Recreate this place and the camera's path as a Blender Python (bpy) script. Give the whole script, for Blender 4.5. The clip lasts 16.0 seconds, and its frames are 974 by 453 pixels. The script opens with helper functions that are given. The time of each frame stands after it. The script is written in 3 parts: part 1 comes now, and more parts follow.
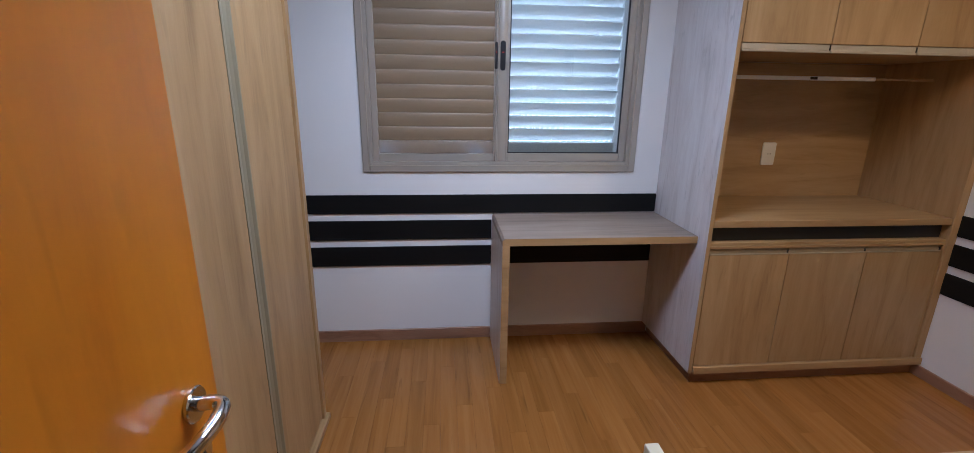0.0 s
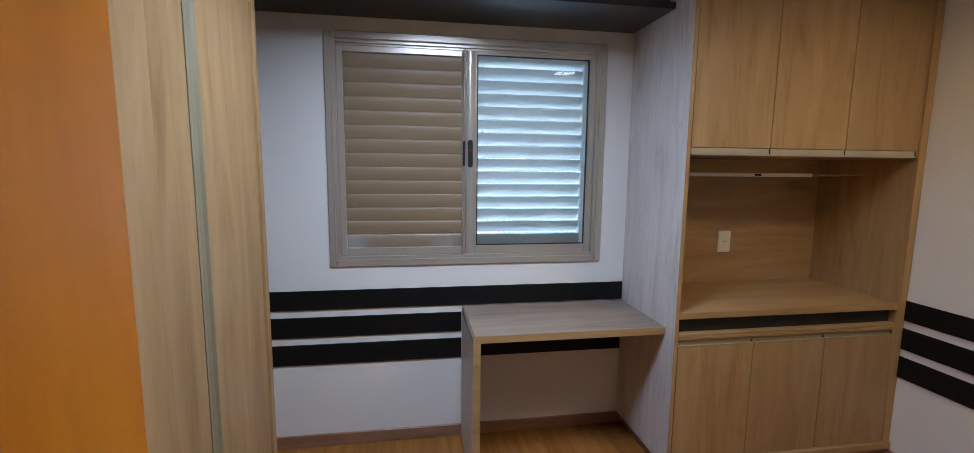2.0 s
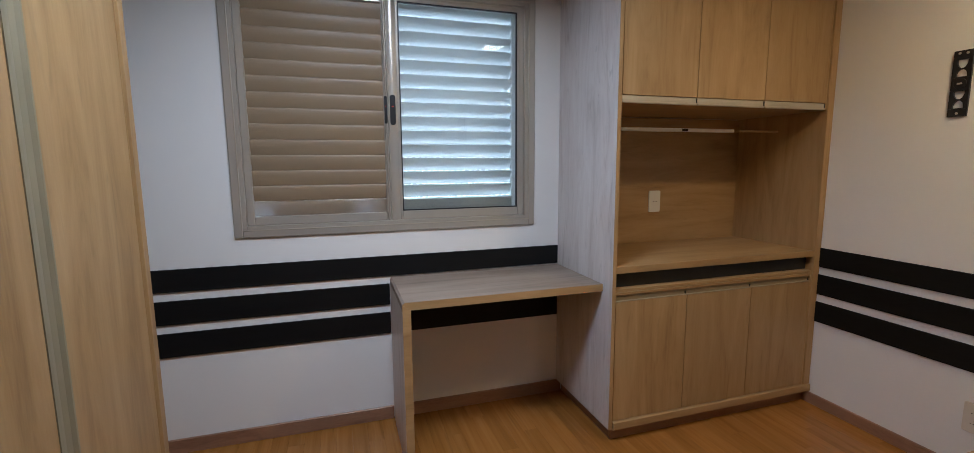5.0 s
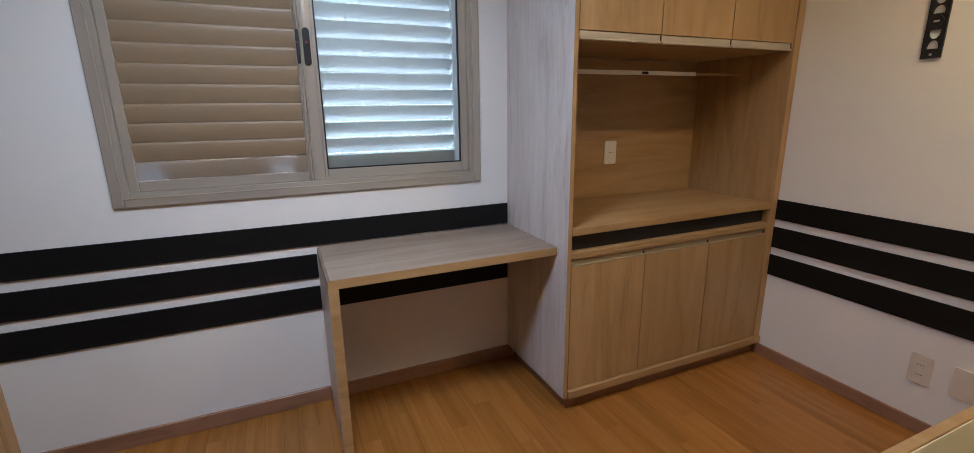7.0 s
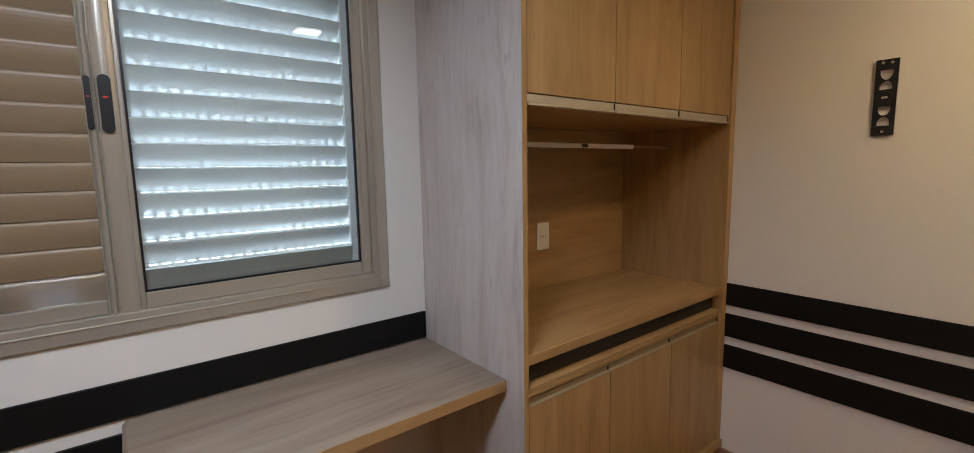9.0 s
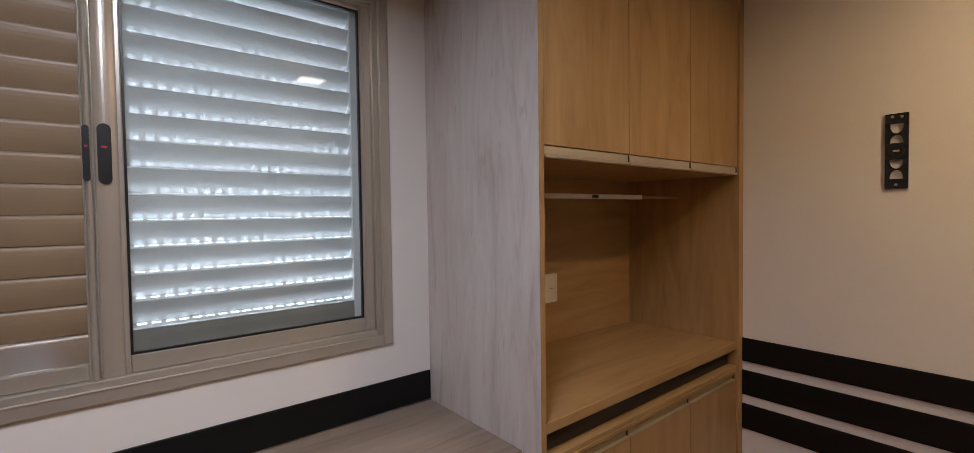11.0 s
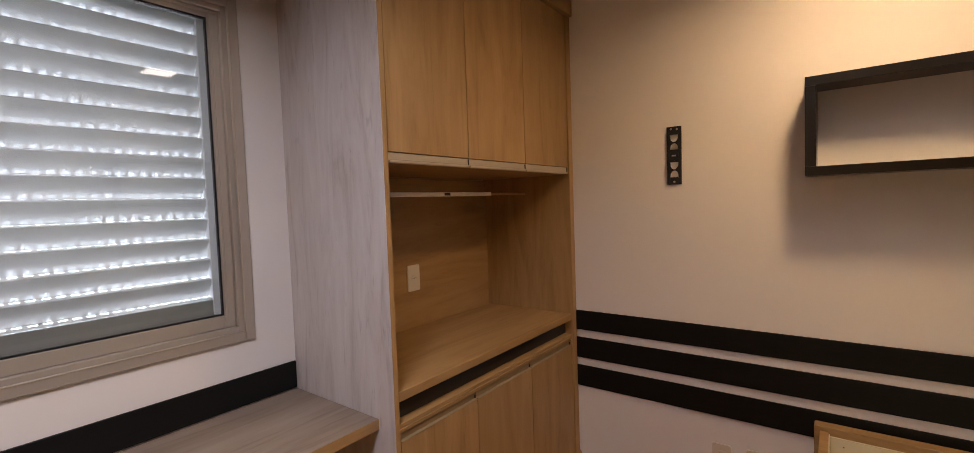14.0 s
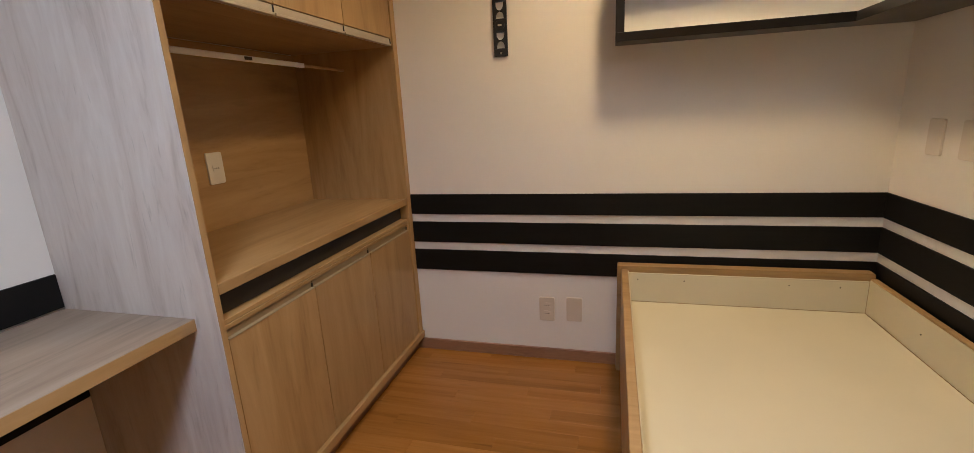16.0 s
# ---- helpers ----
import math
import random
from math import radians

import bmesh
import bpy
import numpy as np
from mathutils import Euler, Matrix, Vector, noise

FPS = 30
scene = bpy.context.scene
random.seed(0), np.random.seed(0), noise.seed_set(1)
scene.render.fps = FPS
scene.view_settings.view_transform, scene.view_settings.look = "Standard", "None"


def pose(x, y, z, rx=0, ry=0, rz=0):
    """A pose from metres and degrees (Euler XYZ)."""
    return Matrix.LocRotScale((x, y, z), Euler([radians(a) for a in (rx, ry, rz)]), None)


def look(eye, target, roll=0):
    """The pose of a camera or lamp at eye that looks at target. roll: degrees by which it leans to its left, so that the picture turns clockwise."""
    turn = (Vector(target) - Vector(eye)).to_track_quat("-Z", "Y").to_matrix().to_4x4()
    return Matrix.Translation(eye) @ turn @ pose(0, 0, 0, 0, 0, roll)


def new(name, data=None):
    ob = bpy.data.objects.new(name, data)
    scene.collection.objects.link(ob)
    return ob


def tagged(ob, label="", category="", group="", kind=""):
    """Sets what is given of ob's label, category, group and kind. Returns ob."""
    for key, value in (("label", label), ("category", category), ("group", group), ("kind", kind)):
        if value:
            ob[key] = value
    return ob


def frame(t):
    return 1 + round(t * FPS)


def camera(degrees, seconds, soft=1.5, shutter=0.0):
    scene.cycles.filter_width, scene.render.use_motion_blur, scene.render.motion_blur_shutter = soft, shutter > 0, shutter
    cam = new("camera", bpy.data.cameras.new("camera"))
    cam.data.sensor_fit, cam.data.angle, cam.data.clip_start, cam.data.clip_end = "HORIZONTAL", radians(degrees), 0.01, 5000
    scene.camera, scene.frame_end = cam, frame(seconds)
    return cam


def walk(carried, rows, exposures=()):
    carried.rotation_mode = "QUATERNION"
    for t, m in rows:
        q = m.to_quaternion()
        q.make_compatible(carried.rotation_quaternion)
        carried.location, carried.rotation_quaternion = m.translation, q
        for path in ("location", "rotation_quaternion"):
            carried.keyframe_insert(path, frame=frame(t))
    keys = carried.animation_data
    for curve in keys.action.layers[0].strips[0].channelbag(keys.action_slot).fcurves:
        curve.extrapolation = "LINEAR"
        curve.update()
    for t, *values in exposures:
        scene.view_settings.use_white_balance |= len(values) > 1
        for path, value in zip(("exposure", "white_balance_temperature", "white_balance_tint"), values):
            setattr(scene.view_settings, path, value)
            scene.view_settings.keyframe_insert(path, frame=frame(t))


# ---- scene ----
cam = camera(92.7, 16.0, soft=0.8)
PATH = [
    (0, (-0.178, -0.058, 1.413), (0.005, 1.857, 0.867), 0.8),
    (0.5, (-0.178, -0.049, 1.461), (0.03, 1.884, 0.991), 0.7),
    (1, (-0.184, -0.034, 1.484), (0.06, 1.908, 1.074), 0.7),
    (1.5, (-0.179, -0.034, 1.504), (0.095, 1.916, 1.158), 0.7),
    (2, (-0.182, -0.04, 1.543), (0.139, 1.917, 1.285), 0.6),
    (2.5, (-0.163, -0.019, 1.547), (0.219, 1.935, 1.36), 0.7),
    (3, (-0.158, 0.0, 1.516), (0.301, 1.941, 1.367), 0.5),
    (3.5, (-0.15, 0.027, 1.472), (0.369, 1.954, 1.34), 0.4),
    (4, (-0.151, 0.062, 1.419), (0.415, 1.976, 1.3), 0.2),
    (4.5, (-0.131, 0.078, 1.382), (0.449, 1.986, 1.224), -0.1),
    (5, (-0.135, 0.091, 1.34), (0.463, 1.981, 1.073), -0.4),
    (5.2, (-0.130, 0.099, 1.333), (0.472, 1.981, 1.015), -0.5),
    (7.3, (-0.002, 0.425, 1.364), (0.835, 2.162, 0.868), -0.7),
    (7.5, (0.0, 0.491, 1.377), (0.891, 2.212, 0.883), -0.7),
    (8, (0.014, 0.637, 1.411), (1.043, 2.29, 0.954), -0.6),
    (8.5, (0.037, 0.766, 1.414), (1.203, 2.353, 1.063), -0.9),
    (9, (0.145, 0.924, 1.429), (1.369, 2.486, 1.179), -1.0),
    (9.5, (0.178, 0.998, 1.452), (1.422, 2.555, 1.276), -1.0),
    (9.7, (0.180, 1.006, 1.455), (1.418, 2.562, 1.318), -1.0),
    (11.8, (0.108, 1.018, 1.455), (1.367, 2.566, 1.409), -0.5),
    (12, (0.105, 1.014, 1.455), (1.342, 2.584, 1.406), -0.5),
    (12.5, (0.097, 0.974, 1.454), (1.339, 2.54, 1.396), -0.9),
    (13, (0.074, 0.873, 1.466), (1.404, 2.366, 1.396), -1.2),
    (13.5, (0.058, 0.814, 1.467), (1.511, 2.186, 1.39), -1.5),
    (14, (0.077, 0.776, 1.462), (1.668, 1.983, 1.365), -2.0),
    (14.5, (0.086, 0.755, 1.421), (1.793, 1.79, 1.303), -2.3),
    (15, (0.066, 0.759, 1.357), (1.874, 1.601, 1.205), -2.9),
    (15.5, (0.074, 0.815, 1.329), (1.941, 1.472, 1.044), -2.8),
    (16, (0.117, 0.878, 1.281), (1.987, 1.399, 0.799), -3.0),
]
EXPOSURES = [(0, 0.11, 5000, 15), (3.5, -0.03, 5250, 4), (5, 0.0, 5350, 9), (7.5, 0.12, 5550, 11), (8.5, -0.03, 5850, 8), (9.5, -0.21, 5950, 13), (12, -0.28, 6350, 19), (13, -0.24, 6450, 19), (13.5, -0.18, 6500, 22), (14.5, -0.13, 6700, 26), (15.5, 0.20, 6550, 16), (16, 0.34, 6000, 13)]
walk(cam, [(t, look(eye, target, roll)) for t, eye, target, roll in PATH], EXPOSURES)

# ---- world and lamps ----
world = bpy.data.worlds.new("world")
scene.world = world
world.use_nodes = True
sky = world.node_tree.nodes.new("ShaderNodeTexSky")
sky.sky_type, sky.sun_disc = "NISHITA", False
sky.sun_elevation, sky.sun_rotation = radians(50), radians(200)
world.node_tree.links.new(sky.outputs["Color"], world.node_tree.nodes["Background"].inputs["Color"])
world.node_tree.nodes["Background"].inputs["Strength"].default_value = 0.10

# C is an added fill for the soft cool light in the room
LAMP_A, LAMP_B, FILL_C = 0.8, 14.5, 18.5          # watts
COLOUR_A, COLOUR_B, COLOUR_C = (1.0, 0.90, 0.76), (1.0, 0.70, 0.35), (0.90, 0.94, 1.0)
WINDOW_LIGHT, PAVING_LIGHT = 26.0, 800.0
OUTSIDE = 7.0                                     # brightness of the hazy daylight outside

daylight = bpy.data.lights.new("window_daylight", "AREA")
daylight.shape, daylight.size, daylight.size_y = "RECTANGLE", 1.7, 1.6
daylight.energy, daylight.color = WINDOW_LIGHT, (0.68, 0.85, 1.0)
new("window_daylight", daylight).matrix_world = look((0.15, 3.15, 1.22), (0.15, 2.5, 1.48))
# daylight thrown up by the paving below the window
bounce = bpy.data.lights.new("paving_daylight", "AREA")
bounce.shape, bounce.size, bounce.size_y = "RECTANGLE", 5.6, 2.0
bounce.energy, bounce.color = PAVING_LIGHT, (0.76, 0.88, 1.0)
new("paving_daylight", bounce).matrix_world = look((0.4, 3.75, -1.5), (0.4, 2.55, 1.6))


# ---- materials ----
def base_material(name, rough=0.5, metal=0.0, spec=0.5):
    m = bpy.data.materials.new(name)
    m.use_nodes = True
    n = m.node_tree.nodes["Principled BSDF"]
    n.inputs["Roughness"].default_value = rough
    n.inputs["Metallic"].default_value = metal
    n.inputs["Specular IOR Level"].default_value = spec
    return m, m.node_tree.nodes, m.node_tree.links, n


def ramp(nodes, stops):
    r = nodes.new("ShaderNodeValToRGB")
    r.color_ramp.elements[0].position, r.color_ramp.elements[0].color = stops[0][0], (*stops[0][1], 1)
    r.color_ramp.elements[1].position, r.color_ramp.elements[1].color = stops[-1][0], (*stops[-1][1], 1)
    for p, c in stops[1:-1]:
        e = r.color_ramp.elements.new(p)
        e.color = (*c, 1)
    return r


def noise_node(nodes, links, vector, scale, detail=4.0, rough=0.55):
    t = nodes.new("ShaderNodeTexNoise")
    t.inputs["Scale"].default_value, t.inputs["Detail"].default_value = scale, detail
    t.inputs["Roughness"].default_value = rough
    links.new(vector, t.inputs["Vector"])
    return t


def shifted(nodes, links, stretch):
    """Object coordinates, stretched, shifted by a random amount for each object."""
    co = nodes.new("ShaderNodeTexCoord")
    info = nodes.new("ShaderNodeObjectInfo")
    mul = nodes.new("ShaderNodeMath")
    mul.operation = "MULTIPLY"
    mul.inputs[1].default_value = 37.0
    links.new(info.outputs["Random"], mul.inputs[0])
    add = nodes.new("ShaderNodeVectorMath")
    links.new(co.outputs["Object"], add.inputs[0])
    links.new(mul.outputs[0], add.inputs[1])
    mp = nodes.new("ShaderNodeMapping")
    mp.inputs["Scale"].default_value = stretch
    links.new(add.outputs[0], mp.inputs["Vector"])
    return mp.outputs["Vector"], info


def wood(name, dark, mid, light, stretch, rough=0.45, tone=0.12, bump=0.15, fine=0.35, spec=0.5, fleck=0.35, wander=0.7):
    """Wood grain along the axis of the least stretch: broad wandering bands, fine grain and sparse short dark flecks."""
    m, nodes, links, bsdf = base_material(name, rough)
    vec, info = shifted(nodes, links, stretch)
    big = noise_node(nodes, links, vec, 5.0, 5.0, 0.6)
    big.inputs["Distortion"].default_value = wander
    small = noise_node(nodes, links, vec, 42.0, 3.0, 0.6)
    mix = nodes.new("ShaderNodeMath")
    mix.operation = "MULTIPLY_ADD"
    links.new(small.outputs["Fac"], mix.inputs[0])
    mix.inputs[1].default_value = fine
    links.new(big.outputs["Fac"], mix.inputs[2])
    r = ramp(nodes, [(0.25 + fine / 2, dark), (0.45 + fine / 2, mid), (0.72 + fine / 2, light)])
    links.new(mix.outputs[0], r.inputs["Fac"])
    # short dark flecks, in patches
    spots = noise_node(nodes, links, vec, 17.0, 2.0, 0.5)
    spots.inputs["Distortion"].default_value = wander
    patch = nodes.new("ShaderNodeMath")
    patch.operation = "MULTIPLY"
    cut = nodes.new("ShaderNodeMapRange")
    cut.inputs["From Min"].default_value, cut.inputs["From Max"].default_value = 0.62, 0.78
    cut.inputs["To Min"].default_value, cut.inputs["To Max"].default_value = 0.0, fleck
    links.new(spots.outputs["Fac"], cut.inputs["Value"])
    broad = nodes.new("ShaderNodeTexCoord")
    area = noise_node(nodes, links, broad.outputs["Object"], 3.1, 2.0)
    links.new(cut.outputs[0], patch.inputs[0])
    links.new(area.outputs["Fac"], patch.inputs[1])
    dim = nodes.new("ShaderNodeMath")
    dim.operation = "MULTIPLY_ADD"
    links.new(patch.outputs[0], dim.inputs[0])
    dim.inputs[1].default_value = -1.0
    hsv = nodes.new("ShaderNodeHueSaturation")
    mr = nodes.new("ShaderNodeMapRange")
    mr.inputs["To Min"].default_value, mr.inputs["To Max"].default_value = 1 - tone, 1 + tone
    links.new(info.outputs["Random"], mr.inputs["Value"])
    links.new(mr.outputs[0], dim.inputs[2])
    links.new(dim.outputs[0], hsv.inputs["Value"])
    links.new(r.outputs["Color"], hsv.inputs["Color"])
    links.new(hsv.outputs["Color"], bsdf.inputs["Base Color"])
    bsdf.inputs["Specular IOR Level"].default_value = spec
    b = nodes.new("ShaderNodeBump")
    b.inputs["Strength"].default_value, b.inputs["Distance"].default_value = bump, 0.002
    links.new(small.outputs["Fac"], b.inputs["Height"])
    links.new(b.outputs[0], bsdf.inputs["Normal"])
    return m


def paint(name, colour, rough=0.6, vary=0.05, scale=3.0, bump=0.05, bump_scale=220.0, metal=0.0, spec=0.5):
    m, nodes, links, bsdf = base_material(name, rough, metal, spec)
    co = nodes.new("ShaderNodeTexCoord")
    n = noise_node(nodes, links, co.outputs["Object"], scale, 5.0)
    r = ramp(nodes, [(0.3, tuple(c * (1 - vary) for c in colour)), (0.7, tuple(min(1, c * (1 + vary)) for c in colour))])
    links.new(n.outputs["Fac"], r.inputs["Fac"])
    links.new(r.outputs["Color"], bsdf.inputs["Base Color"])
    f = noise_node(nodes, links, co.outputs["Object"], bump_scale, 2.0)
    b = nodes.new("ShaderNodeBump")
    b.inputs["Strength"].default_value, b.inputs["Distance"].default_value = bump, 0.001
    links.new(f.outputs["Fac"], b.inputs["Height"])
    links.new(b.outputs[0], bsdf.inputs["Normal"])
    mr = nodes.new("ShaderNodeMapRange")
    mr.inputs["To Min"].default_value, mr.inputs["To Max"].default_value = rough * 0.85, min(1, rough * 1.15)
    links.new(n.outputs["Fac"], mr.inputs["Value"])
    links.new(mr.outputs[0], bsdf.inputs["Roughness"])
    return m


def thin_slat(name, colour, through_light):
    m = paint(name, colour, 0.32, 0.03, 5.0, 0.03)
    nodes, links = m.node_tree.nodes, m.node_tree.links
    mix, tr = nodes.new("ShaderNodeMixShader"), nodes.new("ShaderNodeBsdfTranslucent")
    tr.inputs["Color"].default_value = (0.8, 0.85, 0.9, 1)
    mix.inputs[0].default_value = through_light
    links.new(nodes["Principled BSDF"].outputs[0], mix.inputs[1])
    links.new(tr.outputs[0], mix.inputs[2])
    links.new(mix.outputs[0], nodes["Material Output"].inputs["Surface"])
    return m


def glowing(name, colour, strength):
    m, nodes, links, bsdf = base_material(name, 0.6)
    bsdf.inputs["Base Color"].default_value = (0.8, 0.8, 0.8, 1)
    bsdf.inputs["Emission Color"].default_value = (*colour, 1)
    bsdf.inputs["Emission Strength"].default_value = strength
    return m


def pane_glass(name):
    m = bpy.data.materials.new(name)
    m.use_nodes = True
    nodes, links = m.node_tree.nodes, m.node_tree.links
    nodes.remove(nodes["Principled BSDF"])
    clear, gloss, mix, fr = (nodes.new(k) for k in ("ShaderNodeBsdfTransparent", "ShaderNodeBsdfGlossy", "ShaderNodeMixShader", "ShaderNodeFresnel"))
    clear.inputs["Color"].default_value = (0.93, 0.97, 0.97, 1)
    gloss.inputs["Roughness"].default_value = 0.01
    fr.inputs["IOR"].default_value = 1.5
    links.new(fr.outputs[0], mix.inputs[0])
    links.new(clear.outputs[0], mix.inputs[1])
    links.new(gloss.outputs[0], mix.inputs[2])
    links.new(mix.outputs[0], nodes["Material Output"].inputs["Surface"])
    return m


OAK_D, OAK_M, OAK_L = (0.255, 0.146, 0.055), (0.355, 0.217, 0.088), (0.425, 0.276, 0.126)
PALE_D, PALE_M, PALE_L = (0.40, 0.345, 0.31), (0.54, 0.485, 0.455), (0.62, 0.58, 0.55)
OAK_V = wood("oak_laminate_upright", OAK_D, OAK_M, OAK_L, (1.9, 1.9, 0.24), fine=0.22, tone=0.07, fleck=0.32, wander=1.2)
OAK_H = wood("oak_laminate_level", OAK_D, OAK_M, OAK_L, (0.24, 1.9, 1.9), fine=0.22, tone=0.06, fleck=0.28, wander=1.2)
OAK_Y = wood("oak_laminate_lengthwise", OAK_D, OAK_M, OAK_L, (2.2, 0.22, 2.2))
PALE_V = wood("pale_oak_laminate_upright", PALE_D, PALE_M, PALE_L, (2.4, 2.4, 0.34), fine=0.20, fleck=0.45, wander=1.4, tone=0.04)
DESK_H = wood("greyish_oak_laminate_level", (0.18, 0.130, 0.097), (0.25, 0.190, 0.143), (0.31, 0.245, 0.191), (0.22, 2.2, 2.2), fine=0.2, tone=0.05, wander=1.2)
PLANK = wood("laminate_plank", (0.205, 0.079, 0.014), (0.270, 0.111, 0.021), (0.325, 0.145, 0.034), (3.2, 0.14, 3.2), spec=0.35, rough=0.26, tone=0.085, bump=0.02, fine=0.22, fleck=0.6)
SKIRT = wood("brown_baseboard", (0.20, 0.10, 0.055), (0.27, 0.14, 0.08), (0.32, 0.175, 0.10), (0.6, 0.6, 3.0), rough=0.4, tone=0.03)
DOORWOOD = wood("orange_varnished_veneer", (0.50, 0.16, 0.004), (0.58, 0.20, 0.006), (0.65, 0.24, 0.010), (1.2, 1.2, 0.16), rough=0.3, tone=0.01, bump=0.03, fine=0.15)
WALL = paint("white_wall_paint", (0.75, 0.725, 0.685), 0.75, 0.02, 1.5, 0.12, 260.0)
CEILING = paint("white_ceiling_paint", (0.72, 0.72, 0.70), 0.8, 0.02)
BLACK = wood("black_laminate", (0.005, 0.0045, 0.0045), (0.006, 0.006, 0.006), (0.008, 0.0075, 0.007), (0.4, 0.4, 3.0), rough=0.55, tone=0.05, bump=0.1, spec=0.2)
# laminate with the shade under the ceiling put into its dark brown
UMBER = wood("shaded_front_laminate", (0.012, 0.009, 0.006), (0.018, 0.013, 0.008), (0.025, 0.018, 0.011), (0.2, 1.7, 1.7), rough=0.5, tone=0.05)
BLACKSATIN = paint("black_satin_board", (0.008, 0.0075, 0.008), 0.3, 0.15, 6.0, 0.05)
FRAME = paint("champagne_aluminium", (0.50, 0.455, 0.385), 0.30, 0.03, 4.0, 0.03, metal=0.5)
# white louvres, with the tan cast of the warm lamps in their colour
LOUVRE = paint("warm_lit_louvre", (0.275, 0.20, 0.122), 0.42, 0.03, 5.0, 0.03)
SLAT = paint("white_aluminium_frame", (0.66, 0.65, 0.63), 0.32, 0.03, 5.0, 0.03)
THINSLAT = thin_slat("white_thin_slat", (0.62, 0.61, 0.59), 0.008)
# lighter, light-passing louvre that imitates daylight reflected at the leaf's foot
GLINTLOUVRE = thin_slat("glint_louvre", (0.34, 0.262, 0.175), 0.22)
SILVER = paint("satin_silver", (0.52, 0.52, 0.51), 0.30, 0.03, 5.0, 0.03, metal=0.75)
ALU = paint("satin_aluminium_profile", (0.56, 0.50, 0.40), 0.36, 0.04, 6.0, 0.03, metal=0.6)
ALUWARM = paint("champagne_profile", (0.33, 0.255, 0.155), 0.48, 0.04, 6.0, 0.03, metal=0.25)
ALUDULL = paint("dull_aluminium", (0.29, 0.25, 0.16), 0.45, 0.05, 6.0, 0.03, metal=0.25)
CHROME = paint("chrome", (0.75, 0.74, 0.72), 0.12, 0.03, 8.0, 0.01, metal=1.0)
CREAM = paint("cream_board", (0.62, 0.56, 0.40), 0.5, 0.03, 2.5, 0.05)
PLASTIC = paint("white_plastic", (0.78, 0.75, 0.70), 0.35, 0.02)
ENAMEL = paint("white_enamel", (0.90, 0.89, 0.87), 0.3, 0.01)
IVORY = paint("aged_ivory_plastic", (0.63, 0.56, 0.46), 0.4, 0.03)
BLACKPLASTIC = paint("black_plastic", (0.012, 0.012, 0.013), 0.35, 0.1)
SCREW = paint("steel_screw", (0.12, 0.10, 0.08), 0.4, 0.1, metal=0.7)
PLATE = paint("dull_white_plastic", (0.64, 0.59, 0.53), 0.6, 0.02)
RED = paint("red_mark", (0.5, 0.03, 0.02), 0.4, 0.05)
GLASS = pane_glass("window_glass")
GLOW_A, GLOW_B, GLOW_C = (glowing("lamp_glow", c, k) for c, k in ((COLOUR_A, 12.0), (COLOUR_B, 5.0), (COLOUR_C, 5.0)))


# ---- building blocks ----
def boxes(*spec, bevel=0.0015, segments=1):
    """One bmesh of bevelled boxes, each (x0, x1, y0, y1, z0, z1)."""
    out = bmesh.new()
    for x0, x1, y0, y1, z0, z1 in spec:
        bm = bmesh.new()
        bmesh.ops.create_cube(bm, size=1)
        bmesh.ops.scale(bm, vec=(x1 - x0, y1 - y0, z1 - z0), verts=bm.verts)
        bmesh.ops.translate(bm, vec=((x0 + x1) / 2, (y0 + y1) / 2, (z0 + z1) / 2), verts=bm.verts)
        if bevel:
            bmesh.ops.bevel(bm, geom=list(bm.edges), offset=bevel, segments=segments, affect="EDGES", profile=0.5)
        me = bpy.data.meshes.new("tmp")
        bm.to_mesh(me)
        bm.free()
        out.from_mesh(me)
        bpy.data.meshes.remove(me)
    return out


def prism(outline, axis, a, b, bevel=0.0):
    """A closed outline of (u, v) pushed from a to b along axis: x gives (y, z), y gives (x, z), z gives (x, y)."""
    bm = bmesh.new()
    put = {"x": lambda u, v, w: (w, u, v), "y": lambda u, v, w: (u, w, v), "z": lambda u, v, w: (u, v, w)}[axis]
    lo = [bm.verts.new(put(u, v, a)) for u, v in outline]
    hi = [bm.verts.new(put(u, v, b)) for u, v in outline]
    n = len(outline)
    bm.faces.new(lo)
    bm.faces.new(hi[::-1])
    for k in range(n):
        bm.faces.new((lo[k], hi[k], hi[(k + 1) % n], lo[(k + 1) % n]))
    bmesh.ops.recalc_face_normals(bm, faces=bm.faces)
    if bevel:
        bmesh.ops.bevel(bm, geom=list(bm.edges), offset=bevel, segments=1, affect="EDGES", profile=0.5)
    return bm


def merged(*bms):
    out = bmesh.new()
    for bm in bms:
        me = bpy.data.meshes.new("tmp")
        bm.to_mesh(me)
        bm.free()
        out.from_mesh(me)
        bpy.data.meshes.remove(me)
    return out


def rod(axis, a, b, u, v, r, seg=20, bevel=0.0):
    return prism([(u + r * math.cos(2 * math.pi * k / seg), v + r * math.sin(2 * math.pi * k / seg)) for k in range(seg)], axis, a, b, bevel)


def origin_of(ob):
    o = Vector((0, 0, 0))
    while ob is not None:
        o += ob.location
        ob = ob.parent
    return o


def mesh_object(name, bm, material, smooth=False):
    me = bpy.data.meshes.new(name)
    bm.to_mesh(me)
    bm.free()
    me.materials.append(material)
    if smooth:
        for p in me.polygons:
            p.use_smooth = True
    return new(name, me)


